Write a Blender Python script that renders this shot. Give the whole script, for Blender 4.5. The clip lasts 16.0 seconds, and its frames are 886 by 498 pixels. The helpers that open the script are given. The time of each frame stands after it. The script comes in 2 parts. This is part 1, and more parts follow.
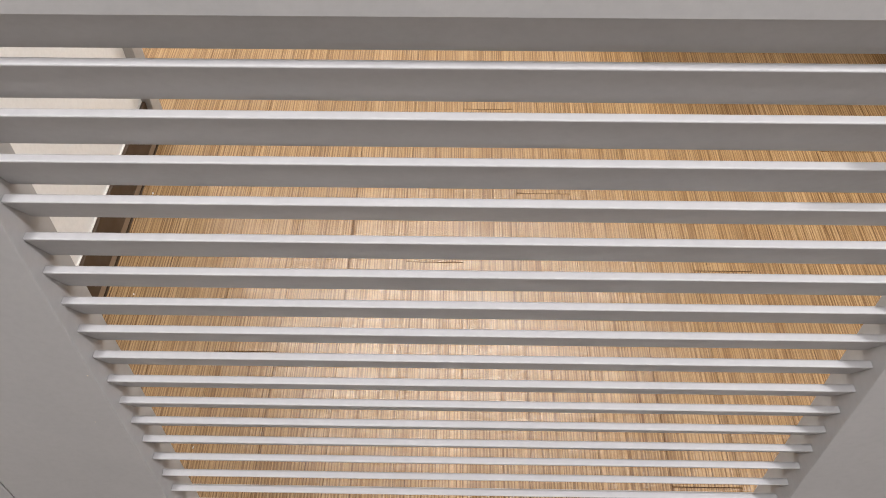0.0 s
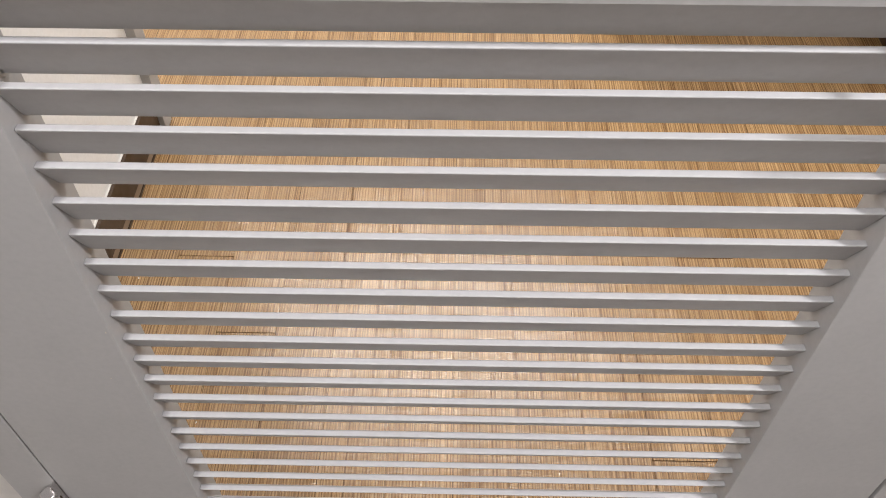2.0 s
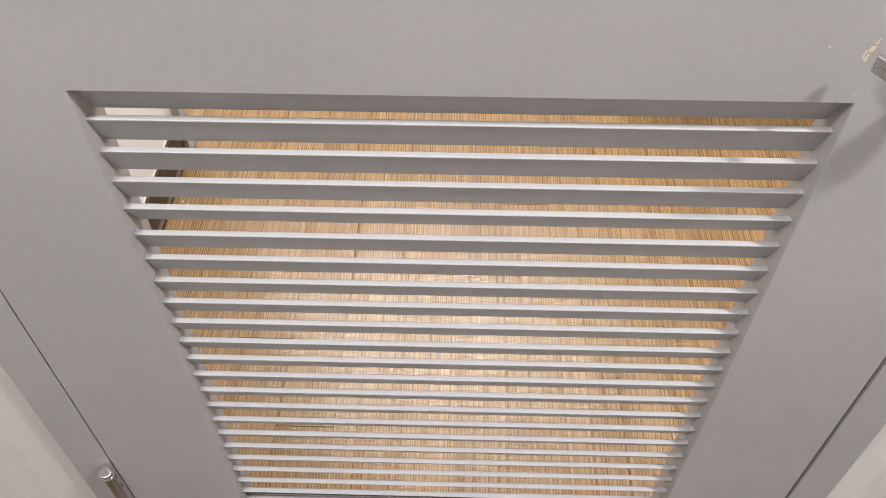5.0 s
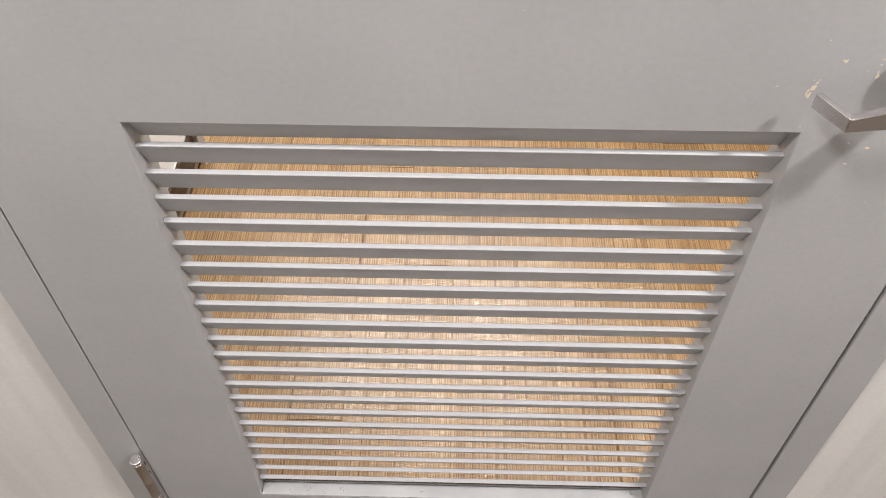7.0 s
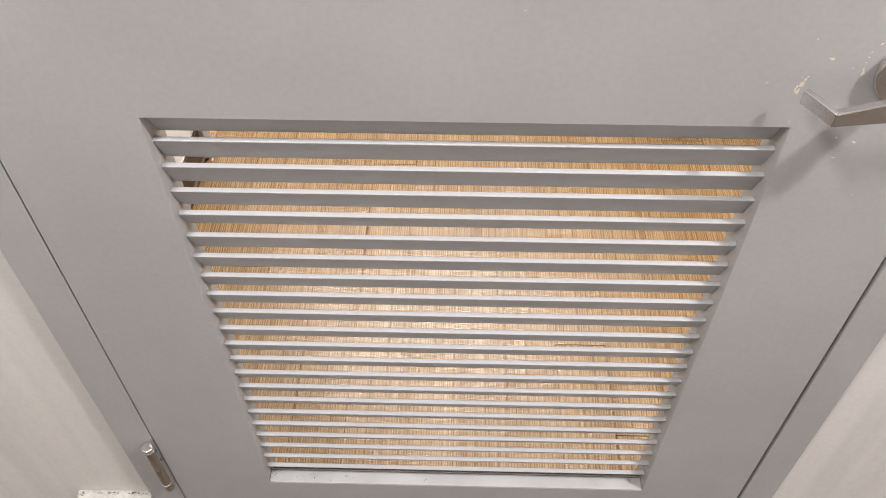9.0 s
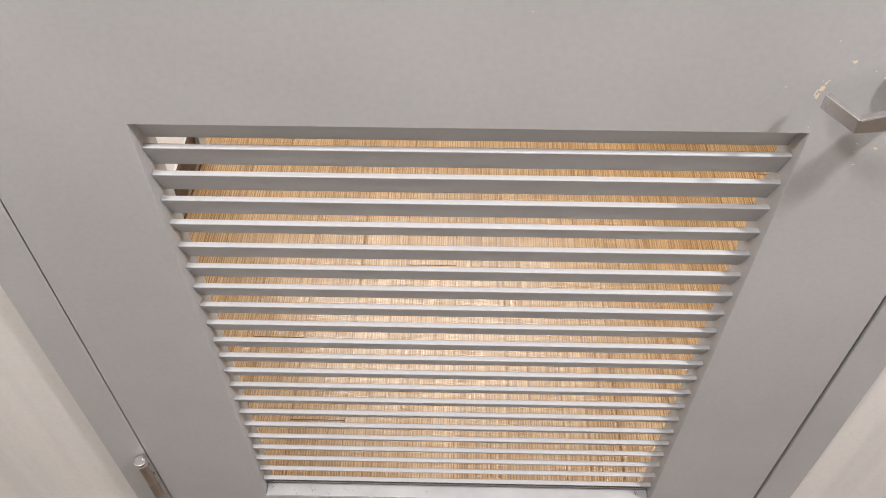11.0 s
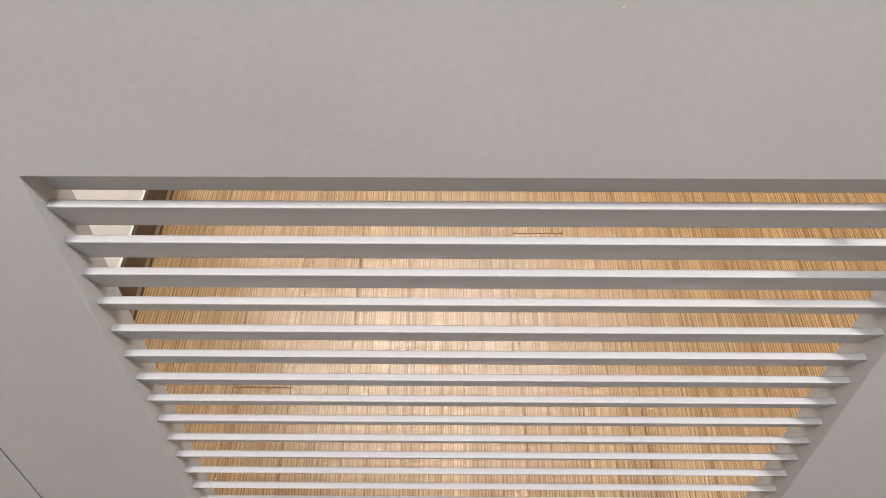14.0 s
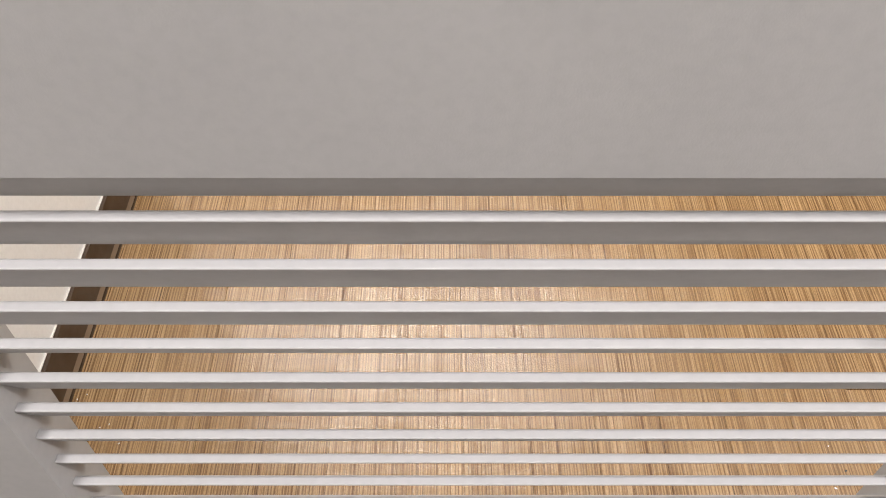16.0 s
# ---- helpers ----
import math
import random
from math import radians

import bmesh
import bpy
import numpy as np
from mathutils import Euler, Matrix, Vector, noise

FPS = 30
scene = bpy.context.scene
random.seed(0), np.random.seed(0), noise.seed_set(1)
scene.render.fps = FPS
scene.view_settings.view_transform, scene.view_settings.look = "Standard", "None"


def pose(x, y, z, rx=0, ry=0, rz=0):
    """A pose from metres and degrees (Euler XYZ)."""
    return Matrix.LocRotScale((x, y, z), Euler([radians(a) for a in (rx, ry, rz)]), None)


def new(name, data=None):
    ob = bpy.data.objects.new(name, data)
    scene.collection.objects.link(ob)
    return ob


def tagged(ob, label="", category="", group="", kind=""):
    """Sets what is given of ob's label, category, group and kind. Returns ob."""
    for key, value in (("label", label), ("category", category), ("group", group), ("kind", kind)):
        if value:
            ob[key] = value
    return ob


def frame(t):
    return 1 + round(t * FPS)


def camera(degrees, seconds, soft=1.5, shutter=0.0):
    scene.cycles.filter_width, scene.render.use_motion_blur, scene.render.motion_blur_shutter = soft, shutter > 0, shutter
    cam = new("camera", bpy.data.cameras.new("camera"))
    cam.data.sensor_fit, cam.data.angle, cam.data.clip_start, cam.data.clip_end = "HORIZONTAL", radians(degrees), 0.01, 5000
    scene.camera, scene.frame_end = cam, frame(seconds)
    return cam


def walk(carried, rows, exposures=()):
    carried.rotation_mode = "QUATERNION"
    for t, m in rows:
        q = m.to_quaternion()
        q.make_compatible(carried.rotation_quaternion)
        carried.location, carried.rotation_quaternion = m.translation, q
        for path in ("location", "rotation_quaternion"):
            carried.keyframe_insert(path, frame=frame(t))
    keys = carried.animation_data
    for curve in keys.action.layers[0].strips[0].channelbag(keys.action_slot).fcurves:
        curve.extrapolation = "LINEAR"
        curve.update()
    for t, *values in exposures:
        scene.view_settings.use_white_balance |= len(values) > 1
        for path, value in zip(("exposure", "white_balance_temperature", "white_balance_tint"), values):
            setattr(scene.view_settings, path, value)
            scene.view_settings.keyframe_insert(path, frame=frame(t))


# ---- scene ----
cam = camera(55.62, 16.0, soft=1.0)
# seconds, place, turn
ROWS = [
    (0.0, -0.0185, -0.3177, 1.1510, 40.23, 0.30, 0.97),
    (0.5, -0.0136, -0.3258, 1.1465, 40.23, 0.44, 1.05),
    (1.0, -0.0140, -0.3447, 1.1550, 40.21, 0.21, 0.94),
    (1.5, -0.0126, -0.3606, 1.1634, 40.24, 0.10, 0.95),
    (2.0, -0.0084, -0.3752, 1.1809, 40.27, 0.07, 1.03),
    (2.5, -0.0071, -0.3869, 1.1974, 40.39, 0.02, 1.00),
    (3.0, -0.0018, -0.4022, 1.2169, 40.75, 0.08, 1.13),
    (3.5, 0.0013, -0.4161, 1.2375, 40.79, 0.08, 1.23),
    (4.0, 0.0017, -0.4354, 1.2612, 40.78, 0.08, 1.27),
    (4.5, 0.0005, -0.4544, 1.2856, 40.81, 0.12, 1.34),
    (5.0, 0.0026, -0.4715, 1.3140, 40.84, 0.10, 1.40),
    (7.5, 0.0010, -0.5384, 1.4015, 40.77, 0.14, 1.32),
    (8.0, 0.0007, -0.5489, 1.4085, 40.80, 0.17, 1.35),
    (8.5, -0.0004, -0.5532, 1.4099, 40.72, 0.18, 1.35),
    (11.0, -0.0072, -0.5244, 1.3921, 40.68, 0.13, 1.14),
    (11.5, -0.0099, -0.5006, 1.3774, 40.45, 0.12, 0.75),
    (12.0, -0.0174, -0.4748, 1.3598, 40.56, 0.02, 0.55),
    (12.5, -0.0225, -0.4480, 1.3438, 40.67, 0.09, 0.62),
    (13.0, -0.0291, -0.4151, 1.3222, 40.65, 0.21, 0.60),
    (13.5, -0.0344, -0.3786, 1.2960, 40.61, 0.07, 0.45),
    (14.0, -0.0355, -0.3420, 1.2680, 40.82, 0.14, 0.33),
    (14.5, -0.0349, -0.3089, 1.2424, 40.76, 0.25, 0.30),
    (15.0, -0.0361, -0.2729, 1.2148, 40.47, 0.31, 0.09),
    (15.5, -0.0388, -0.2473, 1.1885, 40.15, 0.08, -0.13),
    (16.0, -0.0363, -0.2264, 1.1621, 39.95, 0.03, -0.09),
]
ROLL = pose(0, 0, 0, 0, 0, 0.10)
walk(cam, [(t, pose(*row) @ ROLL) for t, *row in ROWS], exposures=[(0.0, -0.26, 6340, 10), (4.5, -0.20, 6380, 10), (7.5, -0.13, 6420, 10), (12.0, -0.10, 6460, 10), (13.5, -0.11, 6480, 10), (16.0, -0.22, 6540, 10)])

# ---- light ----
world = bpy.data.worlds.new("world")
scene.world = world
world.use_nodes = True
world.node_tree.nodes["Background"].inputs["Color"].default_value = (0.9, 0.95, 1.0, 1)
world.node_tree.nodes["Background"].inputs["Strength"].default_value = 0.02

CEILING = 2.6


def ceiling_lamp(name, x, y, size, watts, colour, label):
    """A flat round ceiling lamp: a white housing ring with a lit disc under it."""
    thing = new(name)
    thing.location = (x, y, CEILING)
    bm = bmesh.new()
    bmesh.ops.create_cone(bm, cap_ends=True, segments=48, radius1=size / 2 + 0.02, radius2=size / 2 + 0.03, depth=0.02)
    bmesh.ops.translate(bm, verts=bm.verts, vec=(0, 0, -0.01))
    part("housing", bm, LAMP_WHITE, thing)
    lamp = bpy.data.lights.new("bulb", "AREA")
    lamp.shape, lamp.size, lamp.energy, lamp.color = "DISK", size, watts, colour
    bulb = new("bulb", lamp)
    bulb.parent = thing
    bulb.location = (0, 0, -0.03)
    tagged(thing, label, "ceiling lamp", "ceiling lamps")
    return thing


# ---- materials ----
def material(name, base=(0.5, 0.5, 0.5), rough=0.5, metal=0.0):
    mat = bpy.data.materials.new(name)
    mat.use_nodes = True
    shader = mat.node_tree.nodes["Principled BSDF"]
    shader.inputs["Base Color"].default_value = (*base, 1)
    shader.inputs["Roughness"].default_value = rough
    shader.inputs["Metallic"].default_value = metal
    return mat, mat.node_tree, shader


def node(tree, kind, **settings):
    made = tree.nodes.new(kind)
    for key, value in settings.items():
        if key in made.inputs:
            made.inputs[key].default_value = value
    return made


def noise_node(tree, scale, detail=4.0, stretch=(1, 1, 1), rough=0.55, coords="Object"):
    where = tree.nodes.new("ShaderNodeTexCoord")
    mapping = tree.nodes.new("ShaderNodeMapping")
    mapping.inputs["Scale"].default_value = stretch
    tree.links.new(where.outputs[coords], mapping.inputs["Vector"])
    made = node(tree, "ShaderNodeTexNoise", Scale=scale, Detail=detail, Roughness=rough)
    tree.links.new(mapping.outputs["Vector"], made.inputs["Vector"])
    return made


def ramp(tree, source, stops):
    made = tree.nodes.new("ShaderNodeValToRGB")
    while len(made.color_ramp.elements) < len(stops):
        made.color_ramp.elements.new(0.5)
    for element, (at, colour) in zip(made.color_ramp.elements, stops):
        element.position = at
        element.color = (*colour, 1) if len(colour) == 3 else colour
    tree.links.new(source, made.inputs["Fac"])
    return made


def grey(v):
    return (v, v, v)


def mix(tree, kind, factor, a, b):
    made = tree.nodes.new("ShaderNodeMix")
    made.data_type, made.blend_type = "RGBA", kind
    for socket, value in ((0, factor), (6, a), (7, b)):
        if hasattr(value, "is_linked"):
            tree.links.new(value, made.inputs[socket])
        else:
            made.inputs[socket].default_value = value if socket == 0 else (*value, 1)
    return made.outputs[2]


def bump(tree, shader, height, strength, distance):
    made = node(tree, "ShaderNodeBump", Strength=strength, Distance=distance)
    tree.links.new(height, made.inputs["Height"])
    tree.links.new(made.outputs["Normal"], shader.inputs["Normal"])
    return made


def paint(name, base, rough, relief=0.06, stain=0.06, peel=900, bands=0.0):
    """Sprayed or roller-applied paint: soft blotches, faint scuffs in the gloss, orange-peel relief; bands paints in
    soft upright shade.
    """
    mat, tree, shader = material(name, base, rough)
    blotch = noise_node(tree, 3.5, 5)
    low = tuple(c * (1 - stain) for c in base)
    high = tuple(min(1, c * (1 + stain)) for c in base)
    shade = ramp(tree, blotch.outputs["Fac"], [(0.3, low), (0.7, high)])
    speck = noise_node(tree, 160, 3)
    fine = ramp(tree, speck.outputs["Fac"], [(0.3, grey(0.95)), (0.6, grey(1.0))])
    colour = mix(tree, "MULTIPLY", 1.0, shade.outputs[0], fine.outputs[0])
    if bands:
        # soft upright shadows on the wall, put into the paint colour as stripes
        shade_bands = noise_node(tree, 26, 2, (1, 1, 0.05))
        stripe = ramp(tree, shade_bands.outputs["Fac"], [(0.35, grey(1 - bands)), (0.65, grey(1.0))])
        colour = mix(tree, "MULTIPLY", 1.0, colour, stripe.outputs[0])
    tree.links.new(colour, shader.inputs["Base Color"])
    gloss = noise_node(tree, 22, 4)
    spread = ramp(tree, gloss.outputs["Fac"], [(0.3, grey(rough - 0.07)), (0.7, grey(rough + 0.09))])
    tree.links.new(spread.outputs[0], shader.inputs["Roughness"])
    skin = noise_node(tree, peel, 2)
    bump(tree, shader, skin.outputs["Fac"], relief, 0.002)
    return mat


DOOR_GREY = paint("grey door paint", (0.402, 0.396, 0.3925), 0.42)
SLAT_GREY = paint("grey slat paint", (0.466, 0.459, 0.461), 0.58, 0.04, 0.03)
WALL_WHITE = paint("cream wall paint", (0.715, 0.69, 0.658), 0.7, 0.15, 0.03, 420, 0.09)
# base colour raised above the near paint so the far walls look better lit
WALL_FAR = paint("brightened far wall paint", (0.88, 0.88, 0.875), 0.7, 0.15, 0.03, 420)
CEILING_WHITE = paint("ceiling paint", (0.8, 0.79, 0.77), 0.8, 0.1, 0.02, 300)
LAMP_WHITE = paint("lamp housing", (0.8, 0.8, 0.8), 0.4)
BASE_BROWN = paint("dark brown skirting", (0.055, 0.030, 0.014), 0.5, 0.03, 0.12)
SHOE_BROWN = paint("brown shoe strip", (0.26, 0.19, 0.13), 0.5, 0.03, 0.1)
CHIP_CREAM = paint("bare primer", (0.72, 0.63, 0.46), 0.7, 0.1, 0.1)
SEALANT = paint("old white sealant", (0.75, 0.73, 0.7), 0.6, 0.2, 0.1)
SUBFLOOR = paint("dark joint", (0.07, 0.040, 0.020), 0.9)
TILE_GREY = paint("grey near floor", (0.135, 0.113, 0.090), 0.3)
RUBBER = paint("black rubber", (0.02, 0.02, 0.02), 0.6)
PALE_PLASTIC = paint("pale plastic", (0.6, 0.53, 0.44), 0.45)


def steel():
    mat, tree, shader = material("satin steel", (0.68, 0.652, 0.645), 0.25, 1.0)
    brushed = noise_node(tree, 900, 2, (0.15, 1, 1))
    spread = ramp(tree, brushed.outputs["Fac"], [(0.3, grey(0.21)), (0.7, grey(0.27))])
    tree.links.new(spread.outputs[0], shader.inputs["Roughness"])
    return mat


STEEL = steel()
# the brown floor's reflection is put into this metal's base colour
BROWNED_STEEL = material("brown-tinted steel", (0.40, 0.335, 0.275), 0.33, 1.0)[0]


def dirty_sill():
    mat, tree, shader = material("dusty pale sill", (0.6, 0.59, 0.58), 0.45)
    dust = noise_node(tree, 9, 6)
    shade = ramp(tree, dust.outputs["Fac"], [(0.3, (0.36, 0.352, 0.345)), (0.5, (0.46, 0.455, 0.45)), (0.7, (0.51, 0.505, 0.50))])
    grit = noise_node(tree, 190, 3, rough=0.65)
    spots = ramp(tree, grit.outputs["Fac"], [(0.70, grey(1.0)), (0.78, grey(0.4))])
    tree.links.new(mix(tree, "MULTIPLY", 1.0, shade.outputs[0], spots.outputs[0]), shader.inputs["Base Color"])
    bump(tree, shader, grit.outputs["Fac"], 0.15, 0.002)
    return mat


SILL_PALE = dirty_sill()


def gritty():
    mat, tree, shader = material("crumbling white filler", (0.66, 0.64, 0.61), 0.7)
    coarse = noise_node(tree, 60, 5, rough=0.7)
    shade = ramp(tree, coarse.outputs["Fac"], [(0.35, (0.44, 0.41, 0.37)), (0.55, (0.60, 0.575, 0.53))])
    grit = noise_node(tree, 260, 3, rough=0.7)
    spots = ramp(tree, grit.outputs["Fac"], [(0.27, grey(0.25)), (0.34, grey(1.0))])
    tree.links.new(mix(tree, "MULTIPLY", 1.0, shade.outputs[0], spots.outputs[0]), shader.inputs["Base Color"])
    bump(tree, shader, coarse.outputs["Fac"], 0.5, 0.003)
    return mat


GRITTY = gritty()


def wood():
    """Wood-look plank: fine straight pores and streaks along y, each plank its own tone."""
    mat, tree, shader = material("striped oak plank", (0.4, 0.27, 0.15), 0.4)
    where = tree.nodes.new("ShaderNodeTexCoord")
    info = tree.nodes.new("ShaderNodeObjectInfo")
    offset = tree.nodes.new("ShaderNodeVectorMath")
    offset.operation = "MULTIPLY_ADD"
    tree.links.new(info.outputs["Random"], offset.inputs[0])
    offset.inputs[1].default_value = (7.3, 31.7, 3.1)
    tree.links.new(where.outputs["Object"], offset.inputs[2])

    def streaks(scale, stretch, detail, rough):
        mapping = tree.nodes.new("ShaderNodeMapping")
        mapping.inputs["Scale"].default_value = stretch
        tree.links.new(offset.outputs[0], mapping.inputs["Vector"])
        made = node(tree, "ShaderNodeTexNoise", Scale=scale, Detail=detail, Roughness=rough)
        tree.links.new(mapping.outputs["Vector"], made.inputs["Vector"])
        return made

    broad = streaks(38, (1, 0.03, 1), 2, 0.5)
    bands = streaks(600, (1, 0.006, 1), 1, 0.6)
    dark_lines = streaks(560, (1, 0.010, 1), 0, 0.5)
    grains = streaks(470, (1, 0.6, 1), 2, 0.6)
    slim = tree.nodes.new("ShaderNodeMapping")
    slim.inputs["Scale"].default_value = (1, 0.012, 1)
    tree.links.new(offset.outputs[0], slim.inputs["Vector"])
    stripes = node(tree, "ShaderNodeTexWave", Scale=62.0, Distortion=7.0, Detail=2.0)
    stripes.inputs["Detail Scale"].default_value = 2.6
    tree.links.new(slim.outputs["Vector"], stripes.inputs["Vector"])
    tone = ramp(tree, broad.outputs["Fac"], [(0.3, (0.314, 0.192, 0.086)), (0.5, (0.328, 0.206, 0.096)), (0.7, (0.342, 0.218, 0.105))])
    lines = ramp(tree, bands.outputs["Fac"], [(0.34, (0.62, 0.56, 0.51)), (0.46, (0.92, 0.91, 0.90)), (0.62, grey(1.15))])
    thread = ramp(tree, stripes.outputs["Fac"], [(0.0, (0.60, 0.54, 0.49)), (0.25, (0.81, 0.78, 0.755)), (0.5, grey(1.0)), (1.0, grey(1.16))])
    dark = ramp(tree, dark_lines.outputs["Fac"], [(0.18, (0.26, 0.19, 0.14)), (0.25, grey(1.0))])
    speckle = ramp(tree, grains.outputs["Fac"], [(0.34, grey(0.66)), (0.5, grey(1.0)), (0.66, grey(1.34))])
    colour = mix(tree, "MULTIPLY", 1.0, tone.outputs[0], lines.outputs[0])
    colour = mix(tree, "MULTIPLY", 1.0, colour, thread.outputs[0])
    colour = mix(tree, "MULTIPLY", 0.9, colour, dark.outputs[0])
    colour = mix(tree, "MULTIPLY", 0.36, colour, speckle.outputs[0])
    own = ramp(tree, info.outputs["Random"], [(0.0, (0.93, 0.91, 0.89)), (1.0, (1.06, 1.06, 1.06))])
    colour = mix(tree, "MULTIPLY", 1.0, colour, own.outputs[0])
    tree.links.new(colour, shader.inputs["Base Color"])
    shader.inputs["Roughness"].default_value = 0.21
    sheen = ramp(tree, bands.outputs["Fac"], [(0.36, grey(0.22)), (0.5, grey(0.62))])
    tree.links.new(sheen.outputs[0], shader.inputs["Specular IOR Level"])
    relief = mix(tree, "MIX", 0.15, grains.outputs["Fac"], bands.outputs["Fac"])
    bump(tree, shader, relief, 1.0, 0.0008)
    return mat


WOOD = wood()


# ---- mesh helpers ----
def part(name, bm, mat, parent=None, label=""):
    mesh = bpy.data.meshes.new(name)
    bm.to_mesh(mesh)
    bm.free()
    mesh.materials.append(mat)
    ob = new(name, mesh)
    if parent is not None:
        ob.parent = parent
    if label:
        tagged(ob, label)
    return ob


def box(x0, x1, y0, y1, z0, z1, bevel=0.0, segments=2):
    bm = bmesh.new()
    bmesh.ops.create_cube(bm, size=1)
    bmesh.ops.scale(bm, verts=bm.verts, vec=(x1 - x0, y1 - y0, z1 - z0))
    bmesh.ops.translate(bm, verts=bm.verts, vec=((x0 + x1) / 2, (y0 + y1) / 2, (z0 + z1) / 2))
    if bevel:
        bmesh.ops.bevel(bm, geom=bm.edges[:], offset=bevel, segments=segments, affect="EDGES", profile=0.5)
    return bm


def prism(points, along, lo, hi, bevel=0.0, segments=2):
    """A closed outline swept along one axis from lo to hi. points are the two other coordinates in order."""
    bm = bmesh.new()

    def place(a, b, s):
        return {"x": (s, a, b), "y": (a, s, b), "z": (a, b, s)}[along]

    low = [bm.verts.new(place(a, b, lo)) for a, b in points]
    high = [bm.verts.new(place(a, b, hi)) for a, b in points]
    bm.faces.new(low)
    bm.faces.new(high[::-1])
    n = len(points)
    for i in range(n):
        bm.faces.new((low[i], high[i], high[(i + 1) % n], low[(i + 1) % n]))
    bmesh.ops.recalc_face_normals(bm, faces=bm.faces)
    if bevel:
        bmesh.ops.bevel(bm, geom=bm.edges[:], offset=bevel, segments=segments, affect="EDGES", profile=0.5)
    return bm


def holed_slab(x0, x1, z0, z1, hx0, hx1, hz0, hz1, y0, y1, bevel=0.0):
    """An upright slab with a rectangular hole through it."""
    bm = bmesh.new()

    def ring(a0, a1, c0, c1, y):
        return [bm.verts.new((x, y, z)) for x, z in ((a0, c0), (a1, c0), (a1, c1), (a0, c1))]

    fo, fi = ring(x0, x1, z0, z1, y0), ring(hx0, hx1, hz0, hz1, y0)
    bo, bi = ring(x0, x1, z0, z1, y1), ring(hx0, hx1, hz0, hz1, y1)
    for i in range(4):
        j = (i + 1) % 4
        bm.faces.new((fo[i], fo[j], fi[j], fi[i]))
        bm.faces.new((bo[j], bo[i], bi[i], bi[j]))
        bm.faces.new((fo[j], fo[i], bo[i], bo[j]))
        bm.faces.new((fi[i], fi[j], bi[j], bi[i]))
    bmesh.ops.recalc_face_normals(bm, faces=bm.faces)
    if bevel:
        sharp = [e for e in bm.edges if all(v.co.y < y0 + 1e-6 for v in e.verts) and e.calc_face_angle() > 0.5]
        bmesh.ops.bevel(bm, geom=sharp, offset=bevel, segments=2, affect="EDGES", profile=0.5)
    return bm


def structure(name, bm, mat, label, category):
    return tagged(part(name, bm, mat), label, category, kind="structure")


def cylinder(radius, depth, at, axis="z", segments=40, bevel=0.0):
    bm = bmesh.new()
    bmesh.ops.create_cone(bm, cap_ends=True, segments=segments, radius1=radius, radius2=radius, depth=depth)
    if bevel:
        rims = [e for e in bm.edges if e.calc_face_angle() > 1.0]
        bmesh.ops.bevel(bm, geom=rims, offset=bevel, segments=3, affect="EDGES", profile=0.5)
    turn = {"z": Matrix(), "y": Matrix.Rotation(math.pi / 2, 4, "X"), "x": Matrix.Rotation(math.pi / 2, 4, "Y")}[axis]
    bmesh.ops.transform(bm, matrix=Matrix.Translation(at) @ turn, verts=bm.verts)
    for face in bm.faces:
        face.smooth = len(face.verts) == 4
    return bm


# ---- the plan ----
LEAF = 0.4263          # half width of the door leaf
HINGED = -0.4222       # the leaf's hinged edge
THICK = 0.042
HOLE = 0.2798          # half width of the louvre opening
TOP, BOTTOM = 0.9331, 0.2195
FRAME = 0.478          # outer edge of the door frame
WEST, EAST, NORTH, SOUTH = -0.628, 2.3, 3.8, -2.8
NEAR_WEST, NEAR_EAST = -1.7, 2.3
PLINTH, PLINTH_TOP = -0.5920, 0.1565
OPENING = 0.936          # the far room's west wall ends here
BACK = 0.10            # far face of the door's wall

# ---- lamps ----
ceiling_lamp("ceiling_lamp", 1.25, -0.57, 0.18, 60, (1.0, 0.965, 0.972), "round white ceiling downlight, lit")
ceiling_lamp("ceiling_lamp", 0.02, 2.25, 0.3, 76, (1.0, 0.972, 0.93), "round white ceiling lamp over the wooden floor, lit")
ceiling_lamp("ceiling_lamp", -1.25, 2.1, 0.24, 34, (1.0, 0.96, 0.92), "round white ceiling lamp in the side passage, lit")

# added fill, no known source: softens the handle's shadow and lifts the door
ceiling_lamp("ceiling_lamp", -0.68, -0.74, 0.4, 39, (1.0, 0.965, 0.96), "unseen fill lamp added before the door to lift its shadows")
# added fill, no known source: brightens the wall over the dark skirting
ceiling_lamp("ceiling_lamp", 1.4, 0.85, 0.4, 25, (1.0, 0.97, 0.955), "unseen fill lamp added beyond the door to brighten the far wall")

# ---- large structure ----
structure("wall_door_west", box(NEAR_WEST - 0.1, -0.4755, 0.010, BACK, -0.05, CEILING), WALL_WHITE, "assumed cream east wall, out of view strip beside the door frame", "wall")
structure("wall_door_east", box(FRAME + 0.001, EAST, 0.004, BACK, -0.05, CEILING), WALL_WHITE, "assumed cream east wall, out of view beside the door frame", "wall")
structure("wall_door_top", box(-FRAME - 0.001, FRAME + 0.001, 0.004, BACK, 2.14, CEILING), WALL_WHITE, "assumed cream east wall, out of view above the door", "wall")
# unseen walls are assumed; their distance sets how much light bounces back
structure("wall_near_west", box(NEAR_WEST - 0.1, NEAR_WEST, SOUTH, 0.010, -0.05, CEILING), WALL_WHITE, "assumed cream side wall on the hinge side, out of view", "wall")
structure("wall_near_east", box(NEAR_EAST, NEAR_EAST + 0.1, SOUTH, 0.004, -0.05, CEILING), WALL_WHITE, "assumed cream side wall on the lock side, out of view", "wall")
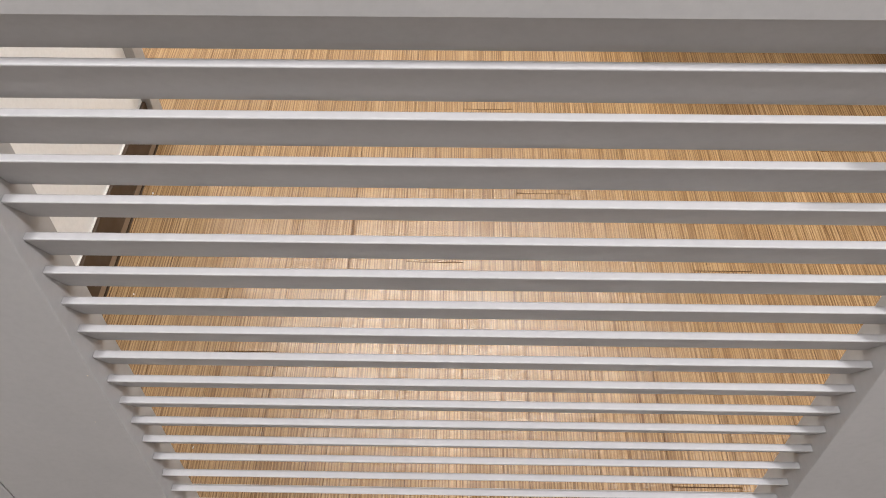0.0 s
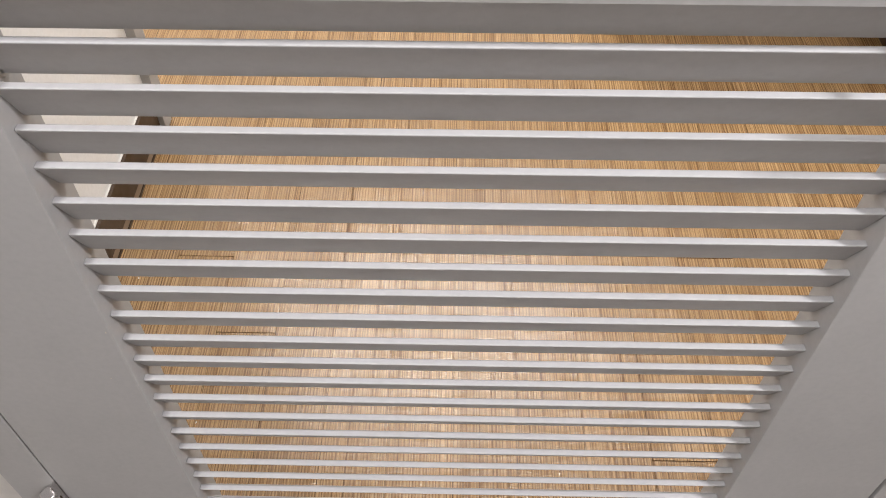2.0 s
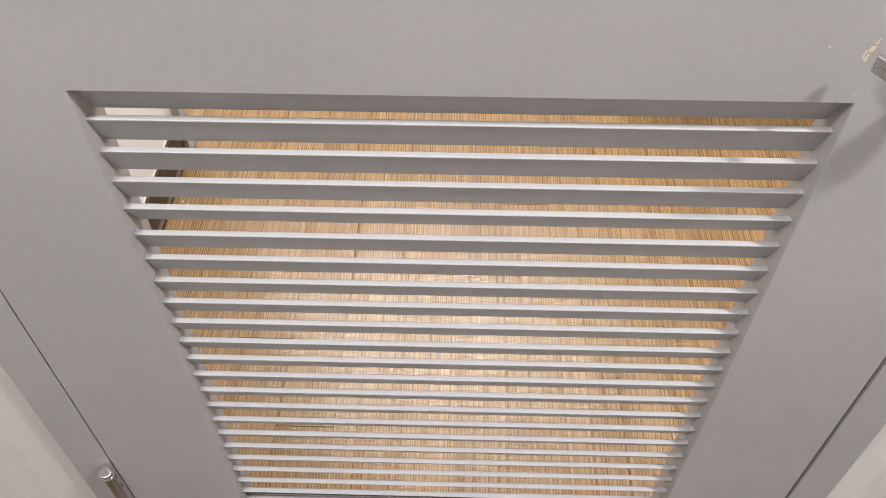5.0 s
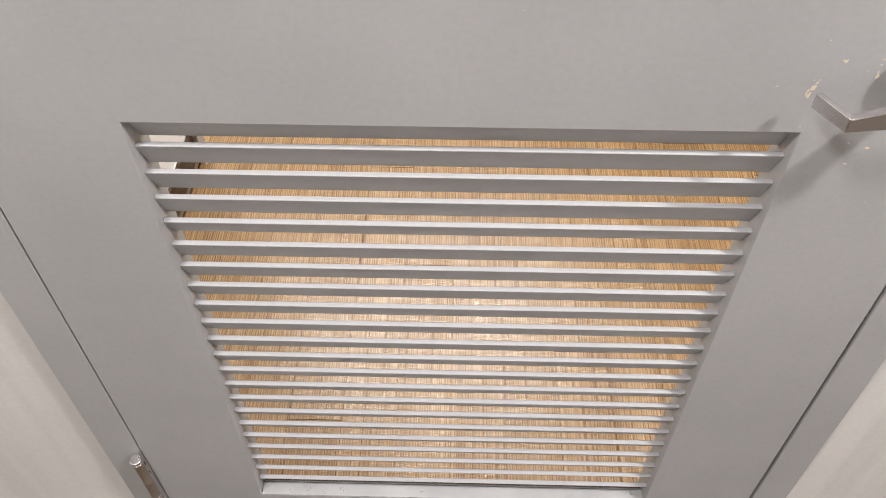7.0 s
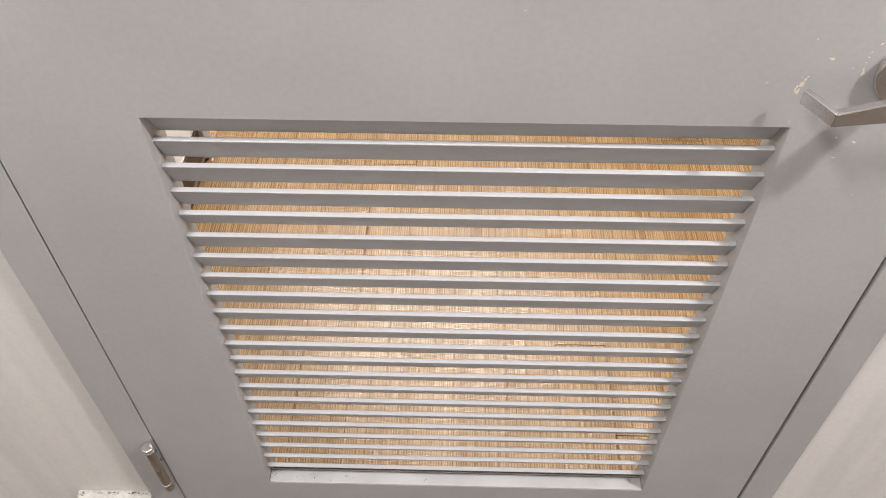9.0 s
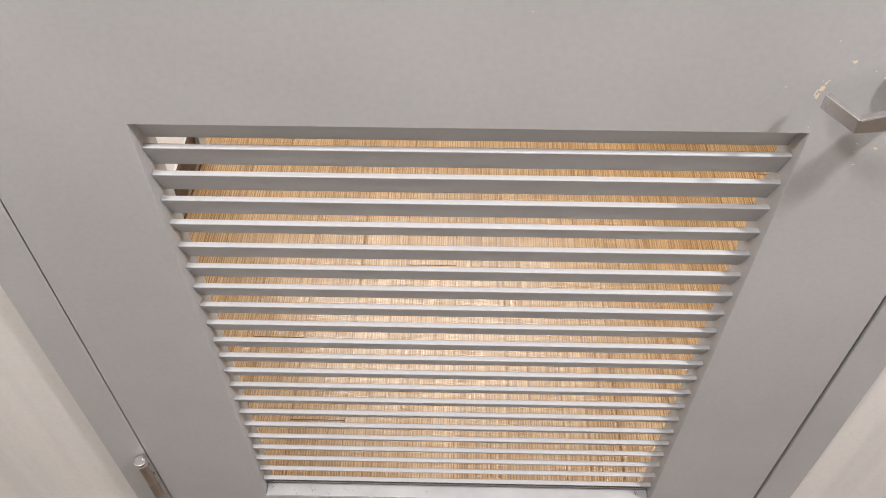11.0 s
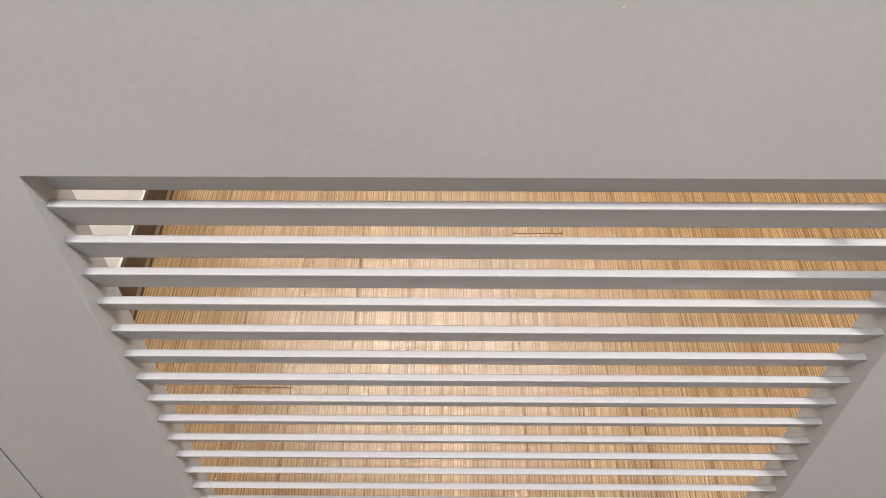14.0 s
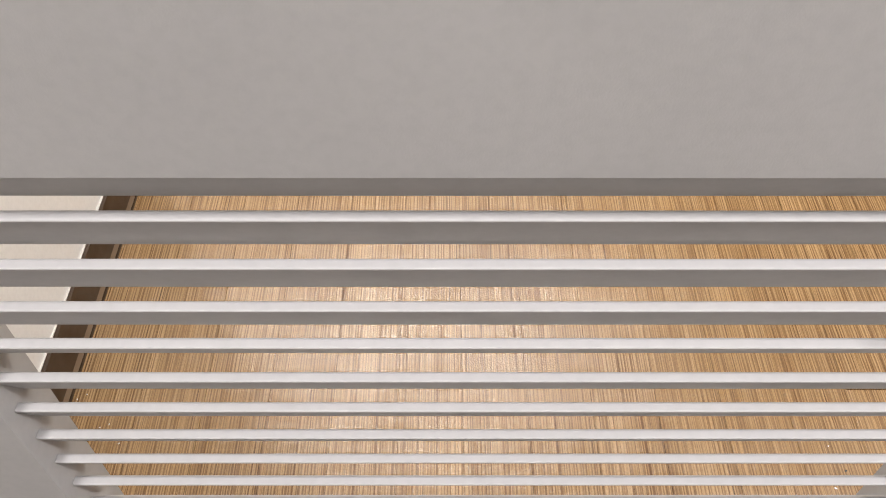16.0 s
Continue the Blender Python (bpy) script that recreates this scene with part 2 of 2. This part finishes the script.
structure("wall_south", box(NEAR_WEST - 0.1, NEAR_EAST + 0.1, SOUTH - 0.1, SOUTH, -0.05, CEILING), WALL_WHITE, "assumed cream back wall, out of view", "wall")
structure("wall_west", box(WEST - 0.1, WEST, BACK, OPENING, -0.05, CEILING), WALL_FAR, "assumed cream east wall, out of view above a dark skirting", "wall")
structure("wall_passage_south", box(-2.3, WEST - 0.1, OPENING - 0.1, OPENING, -0.05, CEILING), WALL_FAR, "assumed cream passage wall, out of view", "wall")
structure("wall_passage_west", box(-2.4, -2.3, OPENING - 0.1, NORTH, -0.05, CEILING), WALL_FAR, "assumed cream passage wall, out of view", "wall")
structure("wall_north", box(-2.4, EAST + 0.1, NORTH, NORTH + 0.1, -0.05, CEILING), WALL_FAR, "assumed cream far wall, out of view", "wall")
structure("wall_east", box(EAST, EAST + 0.1, BACK, NORTH, -0.05, CEILING), WALL_FAR, "assumed cream east wall, out of view", "wall")
structure("ceiling", box(-2.4, EAST + 0.1, SOUTH - 0.1, NORTH + 0.1, CEILING, CEILING + 0.1), CEILING_WHITE, "plain white ceiling", "ceiling")
structure("floor_near", box(NEAR_WEST - 0.1, NEAR_EAST + 0.1, SOUTH - 0.1, 0.0, -0.06, -0.004), TILE_GREY, "plain grey floor before the door", "floor")


def jamb(name, x0, x1, label, worn=0.0012):
    return structure(name, box(x0, x1, 0.0, BACK + 0.004, -0.004, 2.13, worn, 3), DOOR_GREY, label, "door frame")


jamb("trim_west", -0.4745, HINGED - 0.0018, "grey painted door jamb on the hinge side")
jamb("trim_east", LEAF + 0.0048, FRAME, "grey painted door jamb on the lock side")
structure("trim_top", box(-FRAME, FRAME, 0.0, BACK + 0.004, 2.1005, 2.139, 0.0012), DOOR_GREY, "grey painted door head", "door frame")

# ---- the louvred door ----
door = tagged(new("door_1"), "closed grey painted door with a louvred lower panel", "door", kind="structure")
bm = holed_slab(HINGED, LEAF, 0.012, 2.096, -HOLE, HOLE, BOTTOM, TOP, 0.0, 0.0185, 0.0009)
rear = holed_slab(HINGED, LEAF, 0.012, 2.096, -HOLE, HOLE, BOTTOM - 0.07, TOP, 0.0185, THICK, 0.0)
joined = bpy.data.meshes.new("rear")
rear.to_mesh(joined)
rear.free()
bm.from_mesh(joined)
bpy.data.meshes.remove(joined)
part("leaf", bm, DOOR_GREY, door)

# one louvre blade, steep, its flat upper edge towards the near side
SLOPE = radians(64.5)
DEEP, PLY = 0.0353, 0.0067
run = DEEP / math.tan(SLOPE)
by, bz = 0.0088, -0.0014
outline = [(by, bz), (by + run, bz - DEEP), (by + run + PLY, bz - DEEP), (by + PLY, bz)]
PITCH, FIRST, SLATS = 0.03230, 0.8994, 21
# the blades were set by hand: each sits a little off its even place
OFF = {0: 0.0022, 1: 0.0014, 2: 0.0012, 3: 0.0010, 4: 0.0008, 5: 0.0006, 6: 0.0003, 9: -0.0004, 10: -0.0012, 11: -0.0005, 18: 0.0008, 19: 0.0014, 20: 0.0018, 21: 0.0030}


def blade(tilt=0.0):
    made = prism(outline, "x", -HOLE + 0.0003, HOLE - 0.0003)
    long = [e for e in made.edges if abs(e.verts[0].co.x - e.verts[1].co.x) > 0.1]
    bmesh.ops.bevel(made, geom=long, offset=0.0017, segments=4, affect="EDGES", profile=0.5)
    bmesh.ops.rotate(made, verts=made.verts, cent=(0, by, bz), matrix=Matrix.Rotation(tilt, 3, "X"))
    return made


first = part("louvre_slat", blade(), SLAT_GREY, door)
first.location = (0, 0, FIRST + OFF[1])
for i in range(1, SLATS - 1):
    level = FIRST - i * PITCH + OFF.get(i + 1, 0.0)
    if i == 3:
        slat = part("louvre_slat", blade(radians(4.5)), SLAT_GREY, door)
    else:
        slat = new("louvre_slat", first.data)
        slat.parent = door
    slat.location = (0, 0, level)

# the topmost blade, its upper edge let into the rail
cut = FIRST + PITCH + OFF[0]
low = [(y, z + cut) for y, z in outline]
t0 = (TOP - 0.0004 - low[0][1]) / (low[1][1] - low[0][1])
t1 = (TOP - 0.0004 - low[3][1]) / (low[2][1] - low[3][1])
t0 = max(t0, 0.0)
stub = [(low[0][0] + t0 * (low[1][0] - low[0][0]), low[0][1] + t0 * (low[1][1] - low[0][1])), low[1], low[2],
        (low[3][0] + t1 * (low[2][0] - low[3][0]), TOP - 0.0004)]
part("louvre_slat", prism(stub, "x", -HOLE + 0.0003, HOLE - 0.0003), SLAT_GREY, door)

# the lowest blade, cut off where it meets the sill
level = FIRST - (SLATS - 1) * PITCH + OFF[21]
short = [(y, z + level) for y, z in outline]
t0 = min(1.0, (short[0][1] - BOTTOM - 0.0040) / DEEP)
stub = [short[0], (short[0][0] + t0 * run, short[0][1] - t0 * DEEP), (short[3][0] + t0 * run, short[0][1] - t0 * DEEP), short[3]]
part("louvre_slat", prism(stub, "x", -HOLE + 0.0003, HOLE - 0.0003, 0.0009, 3), SLAT_GREY, door)

sill = part("louvre_sill", box(-HOLE + 0.0005, HOLE - 0.0005, 0.0002, 0.0196, BOTTOM - 0.0005, BOTTOM + 0.0032, 0.0010), SILL_PALE, door, "pale dusty sill strip with dark grit")
part("sill_bead", box(-HOLE + 0.0005, HOLE - 0.0005, 0.0202, 0.0222, BOTTOM - 0.0005, BOTTOM + 0.0040, 0.0004), SILL_PALE, sill)
# near-black colour gives the groove its grime and its recess shade
part("sill_groove", box(-HOLE + 0.0005, HOLE - 0.0005, 0.0190, 0.0310, BOTTOM - 0.012, BOTTOM - 0.0028), SUBFLOOR, sill, "grimy groove, its shade put into a dark colour")
random.seed(17)
bm = bmesh.new()
for x, y, spread, count in ((-0.272, 0.014, 0.005, 9), (-0.236, 0.009, 0.005, 3), (-0.214, 0.010, 0.004, 8), (-0.186, 0.006, 0.006, 4), (-0.160, 0.011, 0.010, 6), (-0.046, 0.009, 0.004, 3), (0.262, 0.014, 0.006, 8)):
    for i in range(count):
        at = (x + random.gauss(0, spread * 0.6), min(0.0180, max(0.002, y + random.gauss(0, 0.0030))), BOTTOM + 0.0033)
        fleck = Matrix.Translation(at) @ Matrix.Rotation(random.uniform(0, 3), 4, "Z") @ Matrix.Diagonal((random.uniform(0.0004, 0.0012), random.uniform(0.0003, 0.0006), 0.0003, 1))
        bmesh.ops.create_icosphere(bm, subdivisions=1, radius=1.0, matrix=fleck)
part("grit", bm, SUBFLOOR, sill, "dark specks of grit")

# lever handle
handle = new("door_handle")
handle.parent = door
tagged(handle, "satin steel lever handle with a return end")
HX, HZ = 0.3585, 0.995
part("rose", cylinder(0.031, 0.008, (HX, -0.004, HZ), "y", 64, 0.0025), STEEL, handle)
part("neck", cylinder(0.0115, 0.034, (HX, -0.025, HZ), "y", 40), STEEL, handle)
LY = -0.044
bm = prism([(0.2899, 0.9715), (0.2899, 0.985), (0.3330, 0.9985), (0.3720, 1.0095), (0.3725, 0.9830), (0.3330, 0.9768)], "y", LY, LY + 0.007, 0.0013, 3)
back = prism([(0.2718, -0.0135), (0.2893, LY), (0.2925, LY + 0.005), (0.2765, -0.0115)], "z", 0.9712, 0.985, 0.0010, 3)
joined = bpy.data.meshes.new("return")
back.to_mesh(joined)
back.free()
bm.from_mesh(joined)
bpy.data.meshes.remove(joined)
part("lever", bm, STEEL, handle)

# bare spots where the lever's end has knocked the paint off
random.seed(11)


def chip(x, z, wide, high, lean=0.0, corners=15):
    bm = bmesh.new()
    ring = []
    for i in range(corners):
        a = 2 * math.pi * i / corners
        r = random.uniform(0.35, 1.1)
        u, v = r * wide / 2 * math.cos(a), r * high / 2 * math.sin(a)
        ring.append((x + u * math.cos(lean) - v * math.sin(lean), z + u * math.sin(lean) + v * math.cos(lean)))
    front = [bm.verts.new((a, -0.00012, b)) for a, b in ring]
    back = [bm.verts.new((a, 0.0004, b)) for a, b in ring]
    bm.faces.new(front)
    for i in range(corners):
        j = (i + 1) % corners
        bm.faces.new((front[i], back[i], back[j], front[j]))
    bmesh.ops.recalc_face_normals(bm, faces=bm.faces)
    part("paint_chip", bm, CHIP_CREAM, door)


for x, z, wide, high, lean in (
        (0.2735, 0.9720, 0.0030, 0.0090, -0.15), (0.2713, 0.9745, 0.0024, 0.0100, -0.1), (0.2752, 0.9790, 0.0040, 0.0090, -0.35),
        (0.2765, 0.9845, 0.0022, 0.0040, -0.3), (0.2735, 0.9862, 0.0012, 0.0014, 0), (0.2779, 0.9872, 0.0016, 0.0016, 0.4),
        (0.2735, 1.0232, 0.0018, 0.0016, 0.2), (0.2915, 1.0048, 0.0042, 0.0034, -0.5), (0.2890, 1.0055, 0.0022, 0.0012, 0.1),
        (0.2464, 0.9806, 0.0028, 0.0012, 0.1), (0.3199, 0.9912, 0.0038, 0.0058, -0.4), (0.3190, 0.9950, 0.0012, 0.0030, 0.1),
        (0.3191, 1.0068, 0.0018, 0.0018, 0.3), (0.3187, 1.0019, 0.0022, 0.0014, 0.5), (0.3195, 1.0117, 0.0016, 0.0016, 0),
        (0.3241, 1.0192, 0.0042, 0.0020, 0.5), (0.3101, 0.9963, 0.0014, 0.0022, 0.3), (0.2773, 0.9402, 0.0018, 0.0014, 0.2),
        (0.3227, 0.9231, 0.0034, 0.0018, -0.4), (0.3395, 0.9181, 0.0046, 0.0026, -0.2), (0.3277, 0.8998, 0.0042, 0.0014, -0.2),
        (0.3237, 0.9145, 0.0012, 0.0012, 0), (0.3614, 0.8541, 0.0012, 0.0012, 0), (0.0461, 1.0453, 0.0016, 0.0008, 0.1),
        (-0.2835, 0.6290, 0.0016, 0.0016, 0), (-0.3002, 0.5601, 0.0012, 0.0014, 0.2)):
    chip(x, z, wide, high, lean)

# hinge
hinge = new("hinge")
hinge.parent = door
tagged(hinge, "steel butt hinge with a capped pin")
KX, KY = -0.4300, -0.0095
for z0, z1 in ((0.2140, 0.2300), (0.2340, 0.2788), (0.2792, 0.3310)):
    part("knuckle", cylinder(0.0069, z1 - z0, (KX, KY, (z0 + z1) / 2), "z", 32, 0.0004), BROWNED_STEEL, hinge)
for z0, z1 in ((0.2302, 0.2338), (0.3312, 0.3350)):
    part("collar", cylinder(0.0074, z1 - z0, (KX, KY, (z0 + z1) / 2), "z", 32, 0.0007), STEEL, hinge, "bright steel collar")
part("pin_neck", cylinder(0.0060, 0.0036, (KX, KY, 0.3366), "z", 32), BROWNED_STEEL, hinge)
part("pin_cap", cylinder(0.0084, 0.0055, (KX, KY, 0.3410), "z", 40, 0.0014), STEEL, hinge, "domed bright steel pin cap")
for x0, x1, top in ((-0.4262, -0.4246, 0.349), (-0.4240, -0.4226, 0.354)):
    leaf = part("hinge_leaf", box(x0, x1, -0.009, 0.002, 0.216, top, 0.0004), STEEL, hinge)
for z0 in (0.296, 0.322):
    part("slot", box(-0.4227, -0.4222, -0.0068, -0.0052, z0, z0 + 0.007), SUBFLOOR, leaf, "dark slot")

# ---- skirting on the near side, its top rough with old sealant ----
plinth = structure("baseboard_near", box(PLINTH, -0.477, -0.0065, 0.010, -0.004, PLINTH_TOP, 0.0015), GRITTY, "pale skirting beside the door, its top edge chipped and gritty", "skirting")

random.seed(8)
for place, count in (("back", 46), ("side", 9)):
    bm = bmesh.new()
    for i in range(count):
        k = (i + 0.5) / count
        at = (PLINTH + k * 0.112, 0.0082 + random.uniform(-0.0015, 0.0012), PLINTH_TOP + 0.0002) if place == "back" else (PLINTH + random.uniform(0.0, 0.002), 0.008 - k * 0.014, PLINTH_TOP + 0.0002)
        lump = Matrix.Translation(at) @ Matrix.Rotation(random.uniform(0, 3), 4, "Z") @ Matrix.Diagonal((random.uniform(0.0012, 0.0028), random.uniform(0.0008, 0.0018), random.uniform(0.0006, 0.0014), 1))
        bmesh.ops.create_icosphere(bm, subdivisions=1, radius=1.0, matrix=lump)
    part("sealant", bm, GRITTY, plinth, "crumbling white sealant")
bm = bmesh.new()
for i in range(34):
    at = (PLINTH + 0.022 + random.random() ** 0.8 * 0.088, 0.0060 + random.gauss(0, 0.0010), PLINTH_TOP + 0.0006)
    if i < 5:
        at = (PLINTH + 0.008 + random.gauss(0, 0.0018), 0.0035 + random.gauss(0, 0.0018), PLINTH_TOP + 0.0006)
    fleck = Matrix.Translation(at) @ Matrix.Rotation(random.gauss(0, 0.4), 4, "Z") @ Matrix.Diagonal((random.uniform(0.0008, 0.0024), random.uniform(0.0004, 0.0009), 0.0006, 1))
    bmesh.ops.create_icosphere(bm, subdivisions=1, radius=1.0, matrix=fleck)
part("grit", bm, BASE_BROWN, plinth, "dark specks of grit in the sealant")

# ---- far room ----
structure("baseboard", box(WEST, WEST + 0.009, BACK, OPENING - 0.004, 0.0225, 0.103, 0.0004), BASE_BROWN, "dark brown skirting board along the cream wall", "skirting")
structure("baseboard_shoe", box(WEST, WEST + 0.0085, BACK, OPENING - 0.004, 0.004, 0.022, 0.0004), SHOE_BROWN, "lighter brown strip under the skirting board", "skirting")
structure("trim_sealant", box(WEST, WEST + 0.0036, BACK, OPENING - 0.004, 0.1032, 0.1056, 0.0008), SEALANT, "thin white sealant bead along the skirting top", "sealant")
structure("trim_passage", box(WEST - 0.104, WEST + 0.018, OPENING, OPENING + 0.04, 0.0, 2.1, 0.001), DOOR_GREY, "grey painted frame of a passage opening", "door frame")

# an assumed cabinet: unseen body added to shade the planks, only a foot shows
cabinet = new("cabinet")
cabinet.location = (0.925, 1.612, 0)
tagged(cabinet, "assumed pale cabinet on short feet, its unseen body shading the planks", "cabinet")
part("body", box(-0.6, 0.6, -0.24, 0.22, 0.06, 0.76, 0.002), PALE_PLASTIC, cabinet)
for fx, fy in ((-0.06, -0.285), (-0.54, -0.12), (0.54, -0.12), (-0.54, 0.19), (0.54, 0.19)):
    foot = part("foot", box(fx - 0.02, fx + 0.02, fy - 0.02, fy + 0.02, 0.012, 0.062, 0.004), PALE_PLASTIC, cabinet, "pale square foot")
    part("rubber_pad", box(fx - 0.019, fx + 0.019, fy - 0.019, fy + 0.019, 0.0, 0.0125), RUBBER, foot, "black rubber pad")

# an added dark block by the cabinet, in place of a dark skirting's edge
chest = new("skirting_block")
chest.location = (0.977, 1.09, 0)
tagged(chest, "added dark brown block standing in for a skirting edge", "chest")
part("body", box(0.0, 0.42, 0.0, 0.24, 0.0, 0.30, 0.003), BASE_BROWN, chest)
part("top_slab", box(-0.006, 0.426, -0.006, 0.246, 0.301, 0.322, 0.003), BASE_BROWN, chest)

# ---- wooden floor ----
floor = structure("floor", box(-2.4, EAST, BACK - 0.09, NORTH, -0.05, -0.003), SUBFLOOR, "striped oak-look plank floor with dark joints", "floor")
WIDE, SEAM, GAP, END = 0.1012, -0.0050, 0.0006, 0.0014
ENDS = {0: 1.039, 1: 0.796, 2: 0.4105, 3: 0.210, 4: 0.612, 5: 1.028, 6: 0.457, 7: 0.920, -1: 0.625, -2: 0.928, -3: 0.248, -4: 0.4325, -5: 0.600, -6: 0.995}
LENGTH = 0.914
planks = {}


def plank(x, y0, y1, cut_off=0.0):
    length = (round(y1 - y0, 4), cut_off)
    if length not in planks:
        bm = box(GAP / 2 + cut_off, WIDE - GAP / 2, END / 2, y1 - y0 - END / 2, -0.003, 0.0)
        rim = [e for e in bm.edges if all(v.co.z > -0.001 for v in e.verts)]
        bmesh.ops.bevel(bm, geom=rim, offset=0.0003, segments=1, affect="EDGES")
        mesh = bpy.data.meshes.new("plank")
        bm.to_mesh(mesh)
        bm.free()
        mesh.materials.append(WOOD)
        planks[length] = mesh
    ob = new("plank", planks[length])
    ob.parent = floor
    ob.location = (x, y0, 0)


random.seed(4)
for column in range(-22, 23):
    x = SEAM + column * WIDE
    if x + WIDE > EAST:
        continue
    JOINT = OPENING + 0.02
    start = BACK - 0.09 if x > WEST - 0.1 else OPENING
    cut = ENDS.get(column, random.uniform(0.1, 1.0))
    while cut - LENGTH > start:
        cut -= LENGTH
    low = start
    while low < NORTH:
        high = min(cut, NORTH)
        edge = round(WEST + 0.0107 - x, 4)        # beside the skirting the planks stop short
        if edge <= 0:
            pieces = [(low, high, 0.0)]
        else:
            pieces = [(low, min(high, JOINT), edge), (max(low, JOINT), high, 0.0)]
        for a, b, narrow in pieces:
            if b - a > 0.004 and narrow < WIDE - 0.002:
                plank(x, a, b, narrow)
        low, cut = high, high + LENGTH

# ---- crumbs on the planks ----
random.seed(21)
for tint, spots in ((RUBBER, ((0.560, 0.319, 0.0030), (-0.566, 0.960, 0.0018), (-0.570, 0.957, 0.0014))),
                    (SEALANT, ((0.537, 0.292, 0.0026), (0.546, 0.359, 0.0020), (-0.609, 0.439, 0.0018), (-0.596, 0.786, 0.0028),
                               (-0.605, 0.938, 0.0030), (-0.571, 0.546, 0.0022), (-0.585, 0.781, 0.0016), (-0.6035, 0.9330, 0.0045), (-0.548, 0.396, 0.0022), (-0.561, 0.390, 0.0018), (-0.596, 0.448, 0.0014), (-0.525, 0.3635, 0.0022), (-0.408, 0.261, 0.0026)))):
    for x, y, size in spots:
        bm = bmesh.new()
        lump = Matrix.Rotation(random.uniform(0, 3), 4, "Z") @ Matrix.Diagonal((size, size * random.uniform(0.4, 0.7), size * 0.45, 1))
        bmesh.ops.create_icosphere(bm, subdivisions=1, radius=1.0, matrix=lump)
        for v in bm.verts:
            v.co *= random.uniform(0.75, 1.15)
            v.co.z = max(v.co.z, -0.0001)
        crumb = part("crumb", bm, tint)
        crumb.location = (x, y, 0.0001)
        tagged(crumb, ("tiny dark crumb of dirt" if tint is RUBBER else "tiny pale crumb of plaster") + " lying on the planks", "crumb", "crumbs on the floor")
